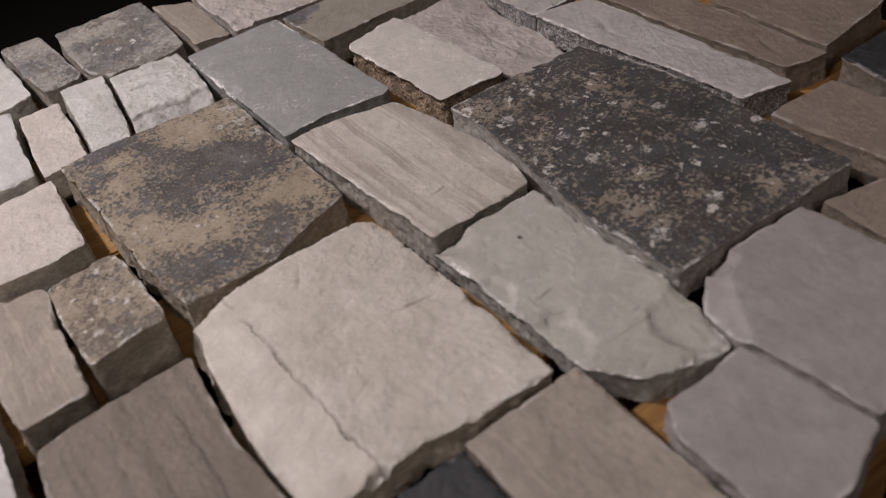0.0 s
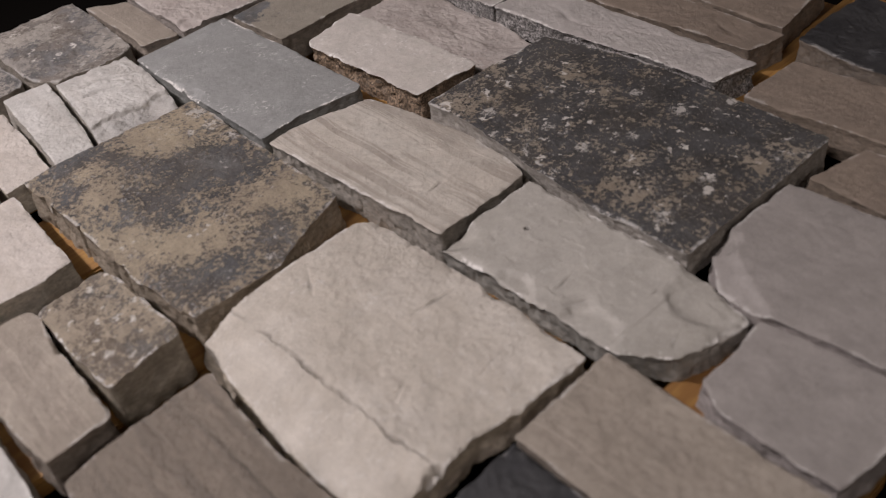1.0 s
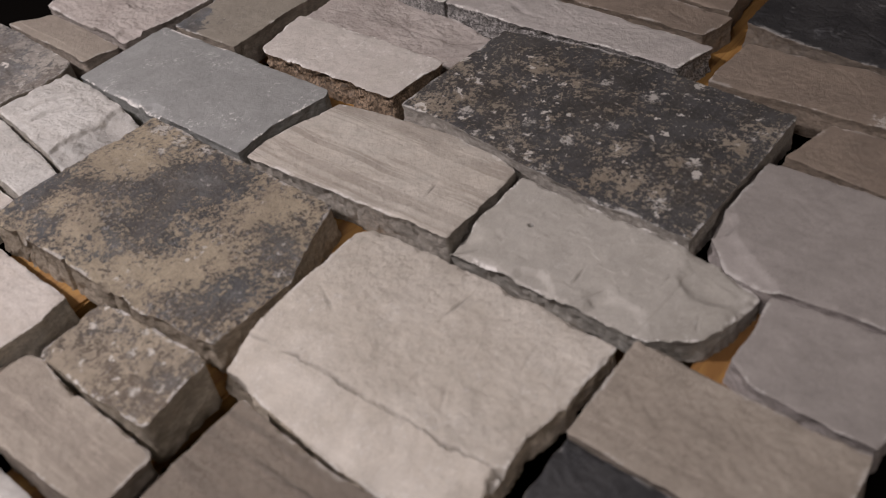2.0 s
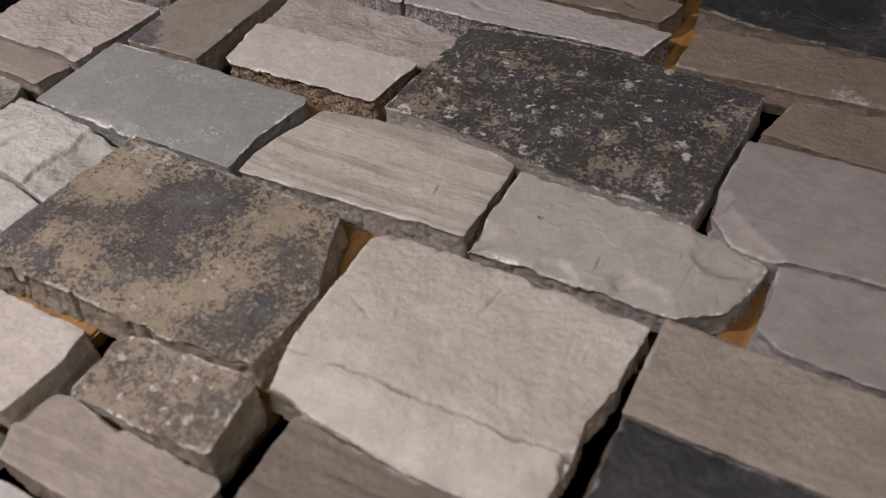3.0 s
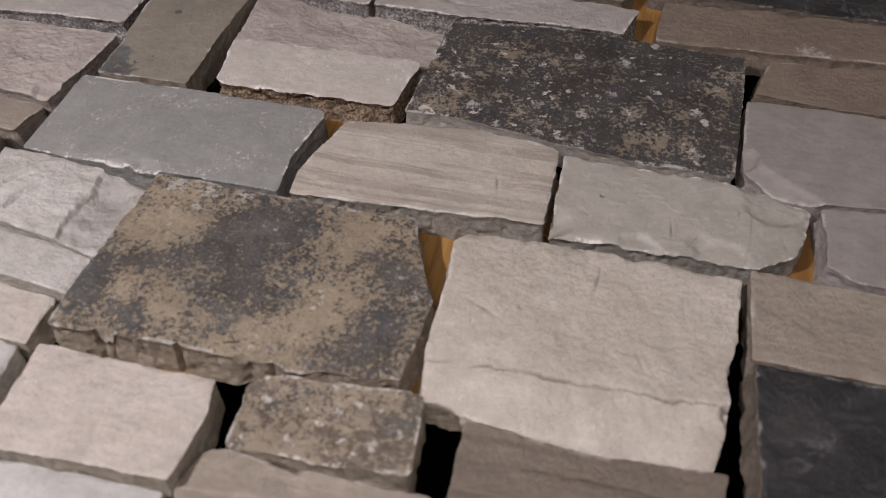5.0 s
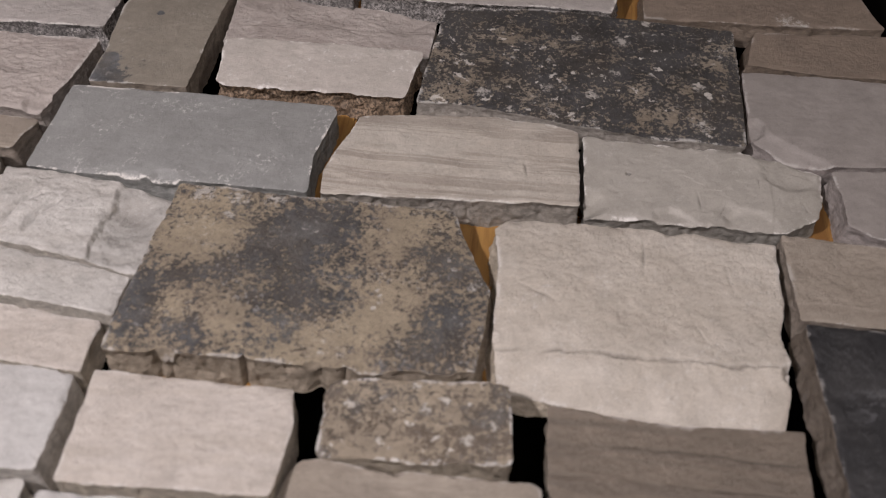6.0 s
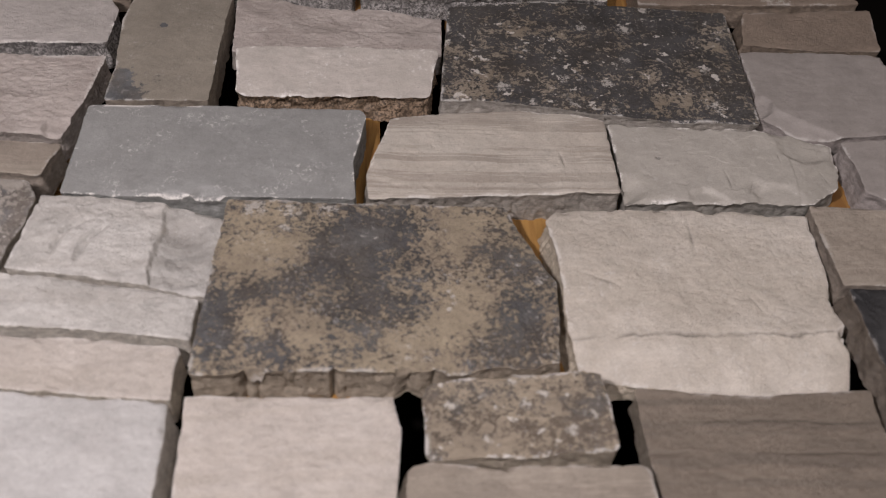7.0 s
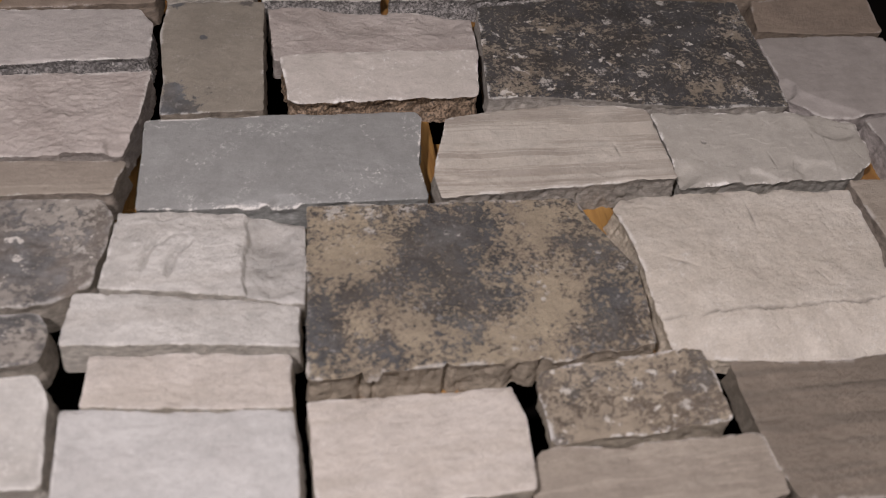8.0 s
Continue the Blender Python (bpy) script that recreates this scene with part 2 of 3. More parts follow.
SOOTY = stone_material("sooty_grey_sandstone", (0.32, 0.29, 0.25), (0.245, 0.222, 0.195), (0.26, 0.23, 0.19), crust=(0.075, 0.073, 0.071), crust_cover=0.5, crust_scale=38, specks=0.6, bruise=0.35)
SLATE = stone_material("black_slate", (0.0245, 0.024, 0.0247), (0.044, 0.0425, 0.042), (0.136, 0.112, 0.088), bruise=0.25, scuffs=0.1, rough=0.5, relief=0.3, mottle=0.5, veins=0.3)


def wood_material(name, base, dark):
    mat, nt, bsdf = tree(name)
    coords = node(nt, "ShaderNodeTexCoord").outputs["Object"]
    rnd = node(nt, "ShaderNodeObjectInfo").outputs["Random"]
    shift = node(nt, "ShaderNodeCombineXYZ", {0: maths(nt, "MULTIPLY", rnd, 5.0), 1: rnd, 2: rnd}).outputs[0]
    rings = grain(nt, coords, 9, 5, 0.6, (8, 0.7, 8), shift, 0.6)
    fibre = grain(nt, coords, 60, 5, 0.7, (9, 0.5, 9), shift)
    col = blend(nt, ramp(nt, rings, 0.4, 0.62), rgb(base), rgb(dark))
    col = blend(nt, maths(nt, "MULTIPLY", ramp(nt, fibre, 0.5, 0.7), 0.4), col, rgb([c * 0.5 for c in dark]))
    nt.links.new(col, bsdf.inputs["Base Color"])
    bsdf.inputs["Roughness"].default_value = 0.6
    b = node(nt, "ShaderNodeBump", {"Strength": 0.3, "Distance": 0.001, "Height": fibre})
    nt.links.new(b.outputs[0], bsdf.inputs["Normal"])
    return mat


PINE = wood_material("pine", (0.34, 0.185, 0.052), (0.22, 0.105, 0.029))


def plain_material(name, base, scale, rough):
    mat, nt, bsdf = tree(name)
    coords = node(nt, "ShaderNodeTexCoord").outputs["Object"]
    col = blend(nt, grain(nt, coords, scale, 6, 0.65), rgb([c * 0.8 for c in base]), rgb([c * 1.2 for c in base]))
    nt.links.new(col, bsdf.inputs["Base Color"])
    bsdf.inputs["Roughness"].default_value = rough
    return mat


FLOOR = plain_material("black_carpet", (0.0045, 0.004, 0.0035), 300, 1.0)
FLOOR.node_tree.nodes["Principled BSDF"].inputs["Specular IOR Level"].default_value = 0.0
# pale enough for the unseen walls and ceiling to bounce ambient light
WALL = plain_material("wall_paint", (0.5, 0.47, 0.44), 8, 0.9)


# ---- setting ----
def block(name, lo, hi, material, kind=None, parent=None, bevel=0.0):
    bm = bmesh.new()
    bmesh.ops.create_cube(bm, size=1)
    size, mid = Vector(hi) - Vector(lo), (Vector(hi) + Vector(lo)) / 2
    bmesh.ops.scale(bm, vec=size, verts=bm.verts)
    if bevel:
        bmesh.ops.bevel(bm, geom=bm.edges[:], offset=bevel, segments=2, affect="EDGES")
    me = bpy.data.meshes.new(name)
    bm.to_mesh(me)
    bm.free()
    me.materials.append(material)
    ob = new(name, me)
    ob.location = mid
    if parent:
        ob.parent = parent
        ob.location = mid - parent.location
    if kind:
        tagged(ob, kind=kind)
    return ob


DEPTH = -0.134  # floor below the top of the pallet
tagged(block("floor", (-3.1, -3.1, DEPTH - 0.1), (3.1, 3.1, DEPTH), FLOOR, "structure"), "matt black carpeted floor under the pallet", "floor")
# unseen ceiling and walls, added to close the room and bounce light
tagged(block("ceiling", (-3.1, -3.1, 2.8), (3.1, 3.1, 2.9), WALL, "structure"), "unseen painted ceiling added to bounce light", "ceiling")
for side, lo, hi in (("north", (-3.1, 3.0, DEPTH), (3.1, 3.1, 2.8)), ("south", (-3.1, -3.1, DEPTH), (3.1, -3.0, 2.8)),
                     ("east", (3.0, -3.0, DEPTH), (3.1, 3.0, 2.8)), ("west", (-3.1, -3.0, DEPTH), (-3.0, 3.0, 2.8))):
    tagged(block("wall_" + side, lo, hi, WALL, "structure"), "unseen painted wall added to bounce light", "wall")

# ---- pallet of pine slats ----
pallet = tagged(new("wooden_pallet"), "unpainted pine pallet with open gaps between its slats", "pallet")
pallet.location = (0.04, 0.2, DEPTH)
for west, east, south, north in ((-0.52, -0.41, -0.36, 0.79), (-0.285, -0.195, -0.36, 0.79), (-0.145, -0.020, -0.36, 0.05), (-0.145, 0.0, 0.053, 0.79),
                                 (0.085, 0.18, -0.36, 0.79), (0.28, 0.395, -0.36, 0.79), (0.485, 0.625, -0.36, 0.79)):
    block("slat", (west, south, -0.020), (east, north, 0.0), PINE, parent=pallet, bevel=0.0025)
for y in (-0.31, 0.21, 0.74):
    block("stringer", (-0.52, y - 0.045, -0.114), (0.625, y + 0.045, -0.0205), PINE, parent=pallet, bevel=0.002)
    block("bottom_board", (-0.52, y - 0.05, DEPTH + 0.0005), (0.625, y + 0.05, -0.1145), PINE, parent=pallet, bevel=0.002)


# ---- stones ----
def lattice(ix, iy, seed):
    h = (ix * 374761393 + iy * 668265263 + seed * 974634541) & 0x7FFFFFFF
    h = ((h ^ (h >> 13)) * 1274126177) & 0x7FFFFFFF
    return ((h ^ (h >> 16)) & 0xFFFF) / 32767.5 - 1.0


def rough2(x, y, scale, seed, octaves=1, gain=0.5):
    """Smooth value noise, about -1 to 1, with so many features a metre."""
    total, amp, norm = 0.0, 1.0, 0.0
    for o in range(octaves):
        u, v = x * scale + 31.7 * o, y * scale - 17.3 * o
        iu, iv = np.floor(u).astype(np.int64), np.floor(v).astype(np.int64)
        fu, fv = u - iu, v - iv
        fu, fv = fu * fu * (3 - 2 * fu), fv * fv * (3 - 2 * fv)
        s = seed + 101 * o
        low = lattice(iu, iv, s) * (1 - fu) + lattice(iu + 1, iv, s) * fu
        high = lattice(iu, iv + 1, s) * (1 - fu) + lattice(iu + 1, iv + 1, s) * fu
        total = total + amp * (low * (1 - fv) + high * fv)
        norm += amp
        amp, scale = amp * gain, scale * 2.03
    return total / norm


def smooth(a, b, v):
    q = np.clip((v - a) / (b - a), 0, 1)
    return q * q * (3 - 2 * q)


def outline(corners, seed, ragged, soft, step=0.0028):
    """A closed outline through the corners, with softened corners and a ragged line."""
    pts = np.array(corners, float) / 100
    area = np.sum(pts[:, 0] * np.roll(pts[:, 1], -1) - np.roll(pts[:, 0], -1) * pts[:, 1])
    if area < 0:
        pts = pts[::-1]
    fine = []
    n = len(pts)
    for i in range(n):
        p, a, b = pts[i], pts[i - 1], pts[(i + 1) % n]
        la, lb = np.linalg.norm(a - p), np.linalg.norm(b - p)
        cut_a, cut_b = min(soft, la * 0.3), min(soft, lb * 0.3)
        s, e = p + (a - p) / la * cut_a, p + (b - p) / lb * cut_b
        for k in range(5):
            q = k / 4
            fine.append((1 - q) ** 2 * s + 2 * q * (1 - q) * p + q * q * e)
    fine = np.array(fine)
    loop = np.vstack([fine, fine[:1]])
    along = np.concatenate([[0], np.cumsum(np.linalg.norm(np.diff(loop, axis=0), axis=1))])
    count = max(60, int(along[-1] / step))
    s = np.linspace(0, along[-1], count, endpoint=False)
    ring = np.stack([np.interp(s, along, loop[:, 0]), np.interp(s, along, loop[:, 1])], 1)
    tangent = np.roll(ring, -1, 0) - np.roll(ring, 1, 0)
    tangent /= np.linalg.norm(tangent, axis=1)[:, None] + 1e-9
    normal = np.stack([tangent[:, 1], -tangent[:, 0]], 1)
    jag = rough2(ring[:, 0], ring[:, 1], 30, seed, 5, 0.68) * ragged * 1.5
    return ring + normal * jag[:, None], normal


def stone(name, material, label, top, corners, fine=40, tilt=(0, 0), relief=0.9, riven=0.4, arris=2.0, ragged=2.1, soft=0.0035, undercut=2.5, flare=(3.5, 3.5, 3.5, 3.5), features=(), stains=(), lichen=(), tooth=1.0, peck=0.0, clefts=()):
    """A stone with a split top; heights and relief in mm for small values, top and corners in cm.
    tilt: rise of the top along x and y. flare: how far the bed reaches out in mm to the west, east, south and north.
    tooth: how strong the fine relief is. peck: small dents and flakes. clefts: upright cracks in the sides (x, y in cm, depth and width in mm). stains: where the crust is thicker or worn off (x, y, radius in cm, amount). lichen: pale spots, likewise. features: steps, folds, gouges and scoops in the top, in cm and mm."""
    stone.seed += 7
    seed = stone.seed
    ring, normal = outline(corners, seed, ragged / 1000, soft, 0.0028 if fine < 50 else 0.0018)
    cleft = np.zeros(len(ring))
    for cx, cy, deep, wide in clefts:
        dx, dy = ring[:, 0] - cx / 100, ring[:, 1] - cy / 100
        along, out = dy * normal[:, 0] - dx * normal[:, 1], dx * normal[:, 0] + dy * normal[:, 1]
        cleft = np.maximum(cleft, deep / 1000 * np.exp(-(along / (wide / 1000)) ** 2 - (out / 0.012) ** 2))
    ring = ring - normal * cleft[:, None] * 0.4
    n = len(ring)
    mid = (ring.max(0) + ring.min(0)) / 2
    reach = np.abs(np.sum((ring - mid) * normal, axis=1))
    steps = [1.0, 0.993, 0.983, 0.97, 0.953, 0.93] + list(np.linspace(0.90, 0.04, fine))
    f = np.array(steps)
    xy = mid + f[:, None, None] * (ring - mid)[None]
    x, y = xy[..., 0], xy[..., 1]
    d = (1 - f)[:, None] * reach[None]
    z = np.full_like(x, top / 100) + tilt[0] * (x - mid[0]) + tilt[1] * (y - mid[1])
    z += rough2(x, y, 16, seed + 1, 3) * relief * 0.0013
    z += rough2(x, y, 45, seed + 12, 3) * relief * 0.0005
    z += rough2(x * 0.8, y * 1.2, 170, seed + 2, 2, 0.6) * relief * tooth * 0.0005
    if riven:
        w = rough2(x * 0.7, y, 14, seed + 3, 5, 0.6) * 3
        z += (np.floor(w) + smooth(0.42, 0.58, w - np.floor(w))) * riven * 0.0009
    # dirt plus painted shade, gathered from the cuts and hollows below
    soil_shade = np.zeros_like(x)
    for kind, *v in features:
        if kind in ("step", "fold"):  # ground to the right of the line a-b drops, at once or by a slope
            ax, ay, bx, by = [q / 100 for q in v[:4]]
            length = math.hypot(bx - ax, by - ay)
            away = ((y - ay) * (bx - ax) - (x - ax) * (by - ay)) / length + rough2(x, y, 30, seed + 5, 4, 0.6) * v[5] / 1000
            if kind == "step":
                z -= smooth(0, 0.004, away) * v[4] / 1000
                soil_shade += smooth(0, 0.004, away) * (v[6] if len(v) > 6 else 0.0)
            else:
                z -= np.maximum(away, 0) ** 1.15 * v[4] + smooth(0, 0.002, away) * 0.0008
        elif kind == "gouge":
            ax, ay, bx, by = [q / 100 for q in v[:4]]
            ux, uy = bx - ax, by - ay
            q = np.clip(((x - ax) * ux + (y - ay) * uy) / (ux * ux + uy * uy), 0, 1)
            off = np.hypot(x - ax - q * ux, y - ay - q * uy) + rough2(x, y, 80, seed + 6, 2) * 0.001
            cut = np.exp(-(off / (v[5] / 1000)) ** 2) * (0.3 + 0.7 * np.sin(np.pi * np.clip(q, 0.05, 0.95)))
            z -= cut * v[4] / 1000
            soil_shade += cut ** 3 * (v[6] if len(v) > 6 else 0.6)
        elif kind == "crack":
            ax, ay, bx, by = [q / 100 for q in v[:4]]
            length = math.hypot(bx - ax, by - ay)
            away = ((y - ay) * (bx - ax) - (x - ax) * (by - ay)) / length + rough2(x, y, 34, seed + 5, 5, 0.7) * v[5] / 1000
            cut = np.exp(-(away / 0.0012) ** 2) * np.clip(0.8 + 1.2 * rough2(x, y, 25, seed + 15, 2), 0, 1)
            z -= cut * v[4] / 1000
            soil_shade += cut
        elif kind == "dome":
            z += np.exp(-((x - v[0] / 100) ** 2 + (y - v[1] / 100) ** 2) / (v[2] / 100) ** 2) * v[3] / 1000
        elif kind == "scoop":
            cx, cy, r = v[0] / 100, v[1] / 100, v[2] / 100
            away = np.hypot(x - cx, y - cy) / r + rough2(x, y, 45, seed + 8, 3) * 0.22
            hollow = 1 - smooth(v[5] if len(v) > 5 else 0.65, 1.0, away)
            z -= hollow * v[3] / 1000
            soil_shade += hollow * (v[4] if len(v) > 4 else 0.0)
    if peck:  # small dents and flakes of a tooled or cleft face
        z -= smooth(-0.1, 0.5, rough2(x + 0.35 * y, y - 0.2 * x, 85, seed + 21, 3, 0.55)) * peck * 0.00032
        flake = rough2(x - 0.3 * y, y, 38, seed + 22, 3, 0.6)
        z += smooth(-0.15, 0.3, flake) * peck * 0.0006
    # shell-shaped spalls along the arris, then small nicks
    spall = np.clip(rough2(x, y, 24, seed + 23, 2) * 1.5 - 0.25, 0, 1)
    z -= np.clip(1 - d / (0.0005 + 0.009 * spall), 0, 1) ** 1.6 * spall * arris * 0.0011
    chip = np.clip(rough2(x, y, 60, seed + 9, 4, 0.65) * 1.6 - 0.1, 0, 1.3)
    z -= np.exp(-(d / (0.0008 + 0.0040 * chip)) ** 1.5) * (chip * arris / 1000 + 0.0003)
    z = np.maximum(z, 0.004)
    rings = [np.stack([x[k], y[k], z[k]], 1) for k in range(len(f))]
    # broken sides, from the arris to the bed
    nx, ny = normal[:, 0], normal[:, 1]
    batter = (flare[0] * np.maximum(-nx, 0) ** 2 + flare[1] * np.maximum(nx, 0) ** 2 + flare[2] * np.maximum(-ny, 0) ** 2 + flare[3] * np.maximum(ny, 0) ** 2) / 1000
    lows, wear = [], []
    for q in (0.02, 0.06, 0.12, 0.2, 0.28, 0.36, 0.44, 0.52, 0.6, 0.68, 0.76, 0.84, 0.92, 1.0):
        zz = z[0] * (1 - q)
        s = np.arange(n) * (0.0028 if fine < 50 else 0.0018)
        bite = np.abs(rough2(s, zz, 60, seed + 11, 4, 0.7) + 0.5 * rough2(s, zz * 0.4, 18, seed + 13, 2)) * undercut * 1.5 / 1000 + np.sin(q * 3.1) * undercut * 0.0002
        ledge = rough2(s, zz * 1.4, 34, seed + 31, 3, 0.6) * 3
        bite = bite + (np.floor(ledge) - smooth(0.4, 0.6, np.floor(ledge) + 1 - ledge) + 3) * undercut * 0.00009
        split = np.abs(rough2(s + 0.15 * zz, zz * 0.15, 26, seed + 33, 2))
        bite = bite + np.exp(-(split / 0.05) ** 2) * undercut * 0.0004
        inner = ring + normal * (batter * q ** 0.8 - bite * min(1, q * 5) - cleft * 0.6 * min(1, q * 8))[:, None]
        lows.append(np.stack([inner[:, 0], inner[:, 1], zz], 1))
        wear.append(np.exp(-(z[0] - zz) / 0.0015))
    sheets = lows[::-1] + rings
    verts = np.vstack(sheets + [np.array([[mid[0], mid[1], z[-1].mean()]])])
    verts -= np.array([mid[0], mid[1], 0])
    m = len(sheets)
    i = np.arange(n)
    j = (i + 1) % n
    quads = np.concatenate([np.stack([k * n + i, k * n + j, (k + 1) * n + j, (k + 1) * n + i], 1) for k in range(m - 1)])
    faces = quads.tolist() + [((m - 1) * n + a, (m - 1) * n + b, m * n) for a, b in zip(i.tolist(), j.tolist())]
    faces.append(list(range(n))[::-1])
    me = bpy.data.meshes.new(name)
    me.from_pydata(verts.tolist(), [], faces)
    me.polygons.foreach_set("use_smooth", [True] * (len(faces) - 1) + [False])
    me.materials.append(material)
    me.update()
    me.set_sharp_from_angle(angle=radians(42))
    arrises = np.concatenate(wear[::-1] + [np.exp(-d[k] / 0.0030) for k in range(len(f))] + [np.zeros(1)])
    me.attributes.new("wear", "FLOAT", "POINT").data.foreach_set("value", arrises.astype(np.float32))
    dirt_shade = np.concatenate([np.zeros(n * len(lows)), np.clip(soil_shade, 0, 1).ravel(), np.zeros(1)])
    me.attributes.new("soil_shade", "FLOAT", "POINT").data.foreach_set("value", dirt_shade.astype(np.float32))
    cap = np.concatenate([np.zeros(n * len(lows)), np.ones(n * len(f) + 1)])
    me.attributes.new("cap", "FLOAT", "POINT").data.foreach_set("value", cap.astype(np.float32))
    bias = np.zeros(len(verts))
    for sx, sy, r, amount in stains:
        bias += amount * np.exp(-((verts[:, 0] + mid[0] - sx / 100) ** 2 + (verts[:, 1] + mid[1] - sy / 100) ** 2) / (r / 100) ** 2)
    pale = np.zeros(len(verts))
    for sx, sy, r, amount in lichen:
        pale = np.maximum(pale, amount * np.exp(-((verts[:, 0] + mid[0] - sx / 100) ** 2 + (verts[:, 1] + mid[1] - sy / 100) ** 2) / (r / 100) ** 2))
    me.attributes.new("lichen", "FLOAT", "POINT").data.foreach_set("value", pale.astype(np.float32))
    me.attributes.new("stain", "FLOAT", "POINT").data.foreach_set("value", bias.astype(np.float32))
    ob = new(name, me)
    ob.location = (mid[0], mid[1], 0.0)
    return tagged(ob, label, "stone", "stones laid out on the pallet")


stone.seed = 3

# middle courses
stone("sandstone_flagstone", WEATHERED, "brown sandstone slab with patchy black weathered crust, chipped front edge", 3.8,
      [(-14.7, 10.0), (-0.4, 10.0), (12.4, 10.2), (14.0, 5.7), (16.3, 0.3), (15.6, -8.6), (7.2, -9.6), (-3.5, -9.9), (-15.8, -10.3)],
      tilt=(-0.02, 0.0), relief=0.5, riven=0.3, arris=2.5, undercut=4,
      fine=80, features=[("scoop", 6.8, -10.6, 2.2, 6), ("scoop", -10.6, -10.8, 1.3, 14), ("scoop", -3.7, -10.7, 0.9, 18), ("scoop", 2.1, -10.8, 1.5, 12), ("scoop", 12.5, -9.8, 1.8, 5), ("gouge", 6.1, -0.3, 6.8, -3.2, 0.8, 1.5), ("dome", -10.0, -4.0, 8.0, 6.0), ("dome", 12.0, 0.0, 7.0, 3.0)], flare=(2, 8, 4, 1),
      stains=[(-14.2, -2.6, 2.8, 1.0), (-10.8, -2.2, 2.4, 0.9), (-13.3, -6.4, 2.2, 1.0), (-9.2, -8.3, 1.8, 0.8), (-6.9, 0.6, 2.6, 0.8), (-4.0, 3.5, 2.4, 0.8),
              (-2.2, 6.2, 2.4, 1.0), (0.8, 6.6, 2.2, 1.0), (-0.5, 3.5, 2.4, 0.9), (-3.0, -1.0, 2.6, 0.8), (0.5, -3.0, 3.0, 0.7), (-3.0, -6.0, 2.0, 0.7),
              (3.8, -1.8, 1.8, 0.6), (10.4, 4.7, 2.0, 0.9), (13.5, 1.8, 2.4, 0.9), (12.5, -2.0, 2.2, 0.5), (12.0, -5.8, 3.2, 1.1), (8.5, -7.5, 2.0, 0.7),
              (-11.8, 4.0, 4.0, -1.3), (-10.8, -5.3, 1.6, -1.0), (-6.8, -6.0, 1.8, -0.8), (3.0, -8.2, 3.4, -1.2), (7.4, -2.5, 3.2, -1.4), (7.0, 6.5, 3.2, -1.2)],
      lichen=[(-12.0, 9.0, 1.6, 0.9), (-8.6, 8.8, 1.3, 0.8), (-5.2, 9.0, 1.3, 0.75), (-9.0, 6.4, 0.7, 0.75), (12.3, 3.6, 0.35, 0.8), (12.9, 2.4, 0.35, 0.8), (14.6, 0.6, 0.7, 0.8),
              (6.2, -0.9, 0.26, 1.3), (6.5, -1.6, 0.26, 1.3), (6.6, -2.3, 0.26, 1.3), (6.1, -3.0, 0.26, 1.3), (-1.6, 5.9, 0.7, 0.5), (-0.4, 5.4, 0.5, 0.5)], clefts=[(-11.3, -10.5, 7.0, 3.0), (-10.2, -10.5, 5.0, 2.0), (-3.9, -10.4, 9.0, 2.0), (2.4, -10.3, 8.0, 5.0), (4.6, -10.2, 6.0, 2.5)])
stone("limestone_block", CREAM, "cream limestone block with a rough split face and sloping ledge", 2.9,
      [(17.7, 10.2), (31.3, 10.4), (43.9, 10.3), (43.4, 5.9), (43.6, 2.7), (42.6, -1.3), (43.0, -4.2), (42.0, -10.2), (32.5, -10.7), (17.5, -9.3), (16.9, -4.5), (17.0, 3.8), (16.4, 8.9)], tilt=(0.01, 0),
      fine=90, relief=1.4, riven=0.35, arris=3, ragged=1.8, undercut=4, tooth=0.5,
      flare=(6, 3, 8, 1),
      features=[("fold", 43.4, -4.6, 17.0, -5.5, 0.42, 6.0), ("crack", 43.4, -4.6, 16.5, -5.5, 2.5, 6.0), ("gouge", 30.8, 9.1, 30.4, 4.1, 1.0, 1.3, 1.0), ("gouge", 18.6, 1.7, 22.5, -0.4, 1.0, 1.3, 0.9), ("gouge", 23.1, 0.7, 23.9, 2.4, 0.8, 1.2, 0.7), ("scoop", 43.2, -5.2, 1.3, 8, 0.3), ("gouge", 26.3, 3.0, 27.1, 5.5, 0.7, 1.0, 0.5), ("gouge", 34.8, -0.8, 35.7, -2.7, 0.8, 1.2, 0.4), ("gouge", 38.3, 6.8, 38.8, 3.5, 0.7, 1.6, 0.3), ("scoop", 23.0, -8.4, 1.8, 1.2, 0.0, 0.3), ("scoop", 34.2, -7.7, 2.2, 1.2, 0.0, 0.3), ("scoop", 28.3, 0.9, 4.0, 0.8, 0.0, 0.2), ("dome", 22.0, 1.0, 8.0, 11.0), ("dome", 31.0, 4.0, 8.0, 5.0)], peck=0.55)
stone("limestone_flagstone", BANDED, "buff limestone slab with fine sediment bands and curved edge", 3.5,
      [(0.9, 23.3), (7.3, 24.6), (15.4, 25.2), (21.9, 24.5), (24.6, 23.6), (24.6, 12.5), (12.8, 11.9), (-1.3, 11.1), (-1.5, 14.6)], tilt=(0.012, 0),
      relief=0.9, riven=0.4, arris=1.6, fine=80, undercut=4, tooth=0.4, features=[("gouge", 18.9, 18.5, 19.3, 15.8, 1.2, 1.1, 1.0)])
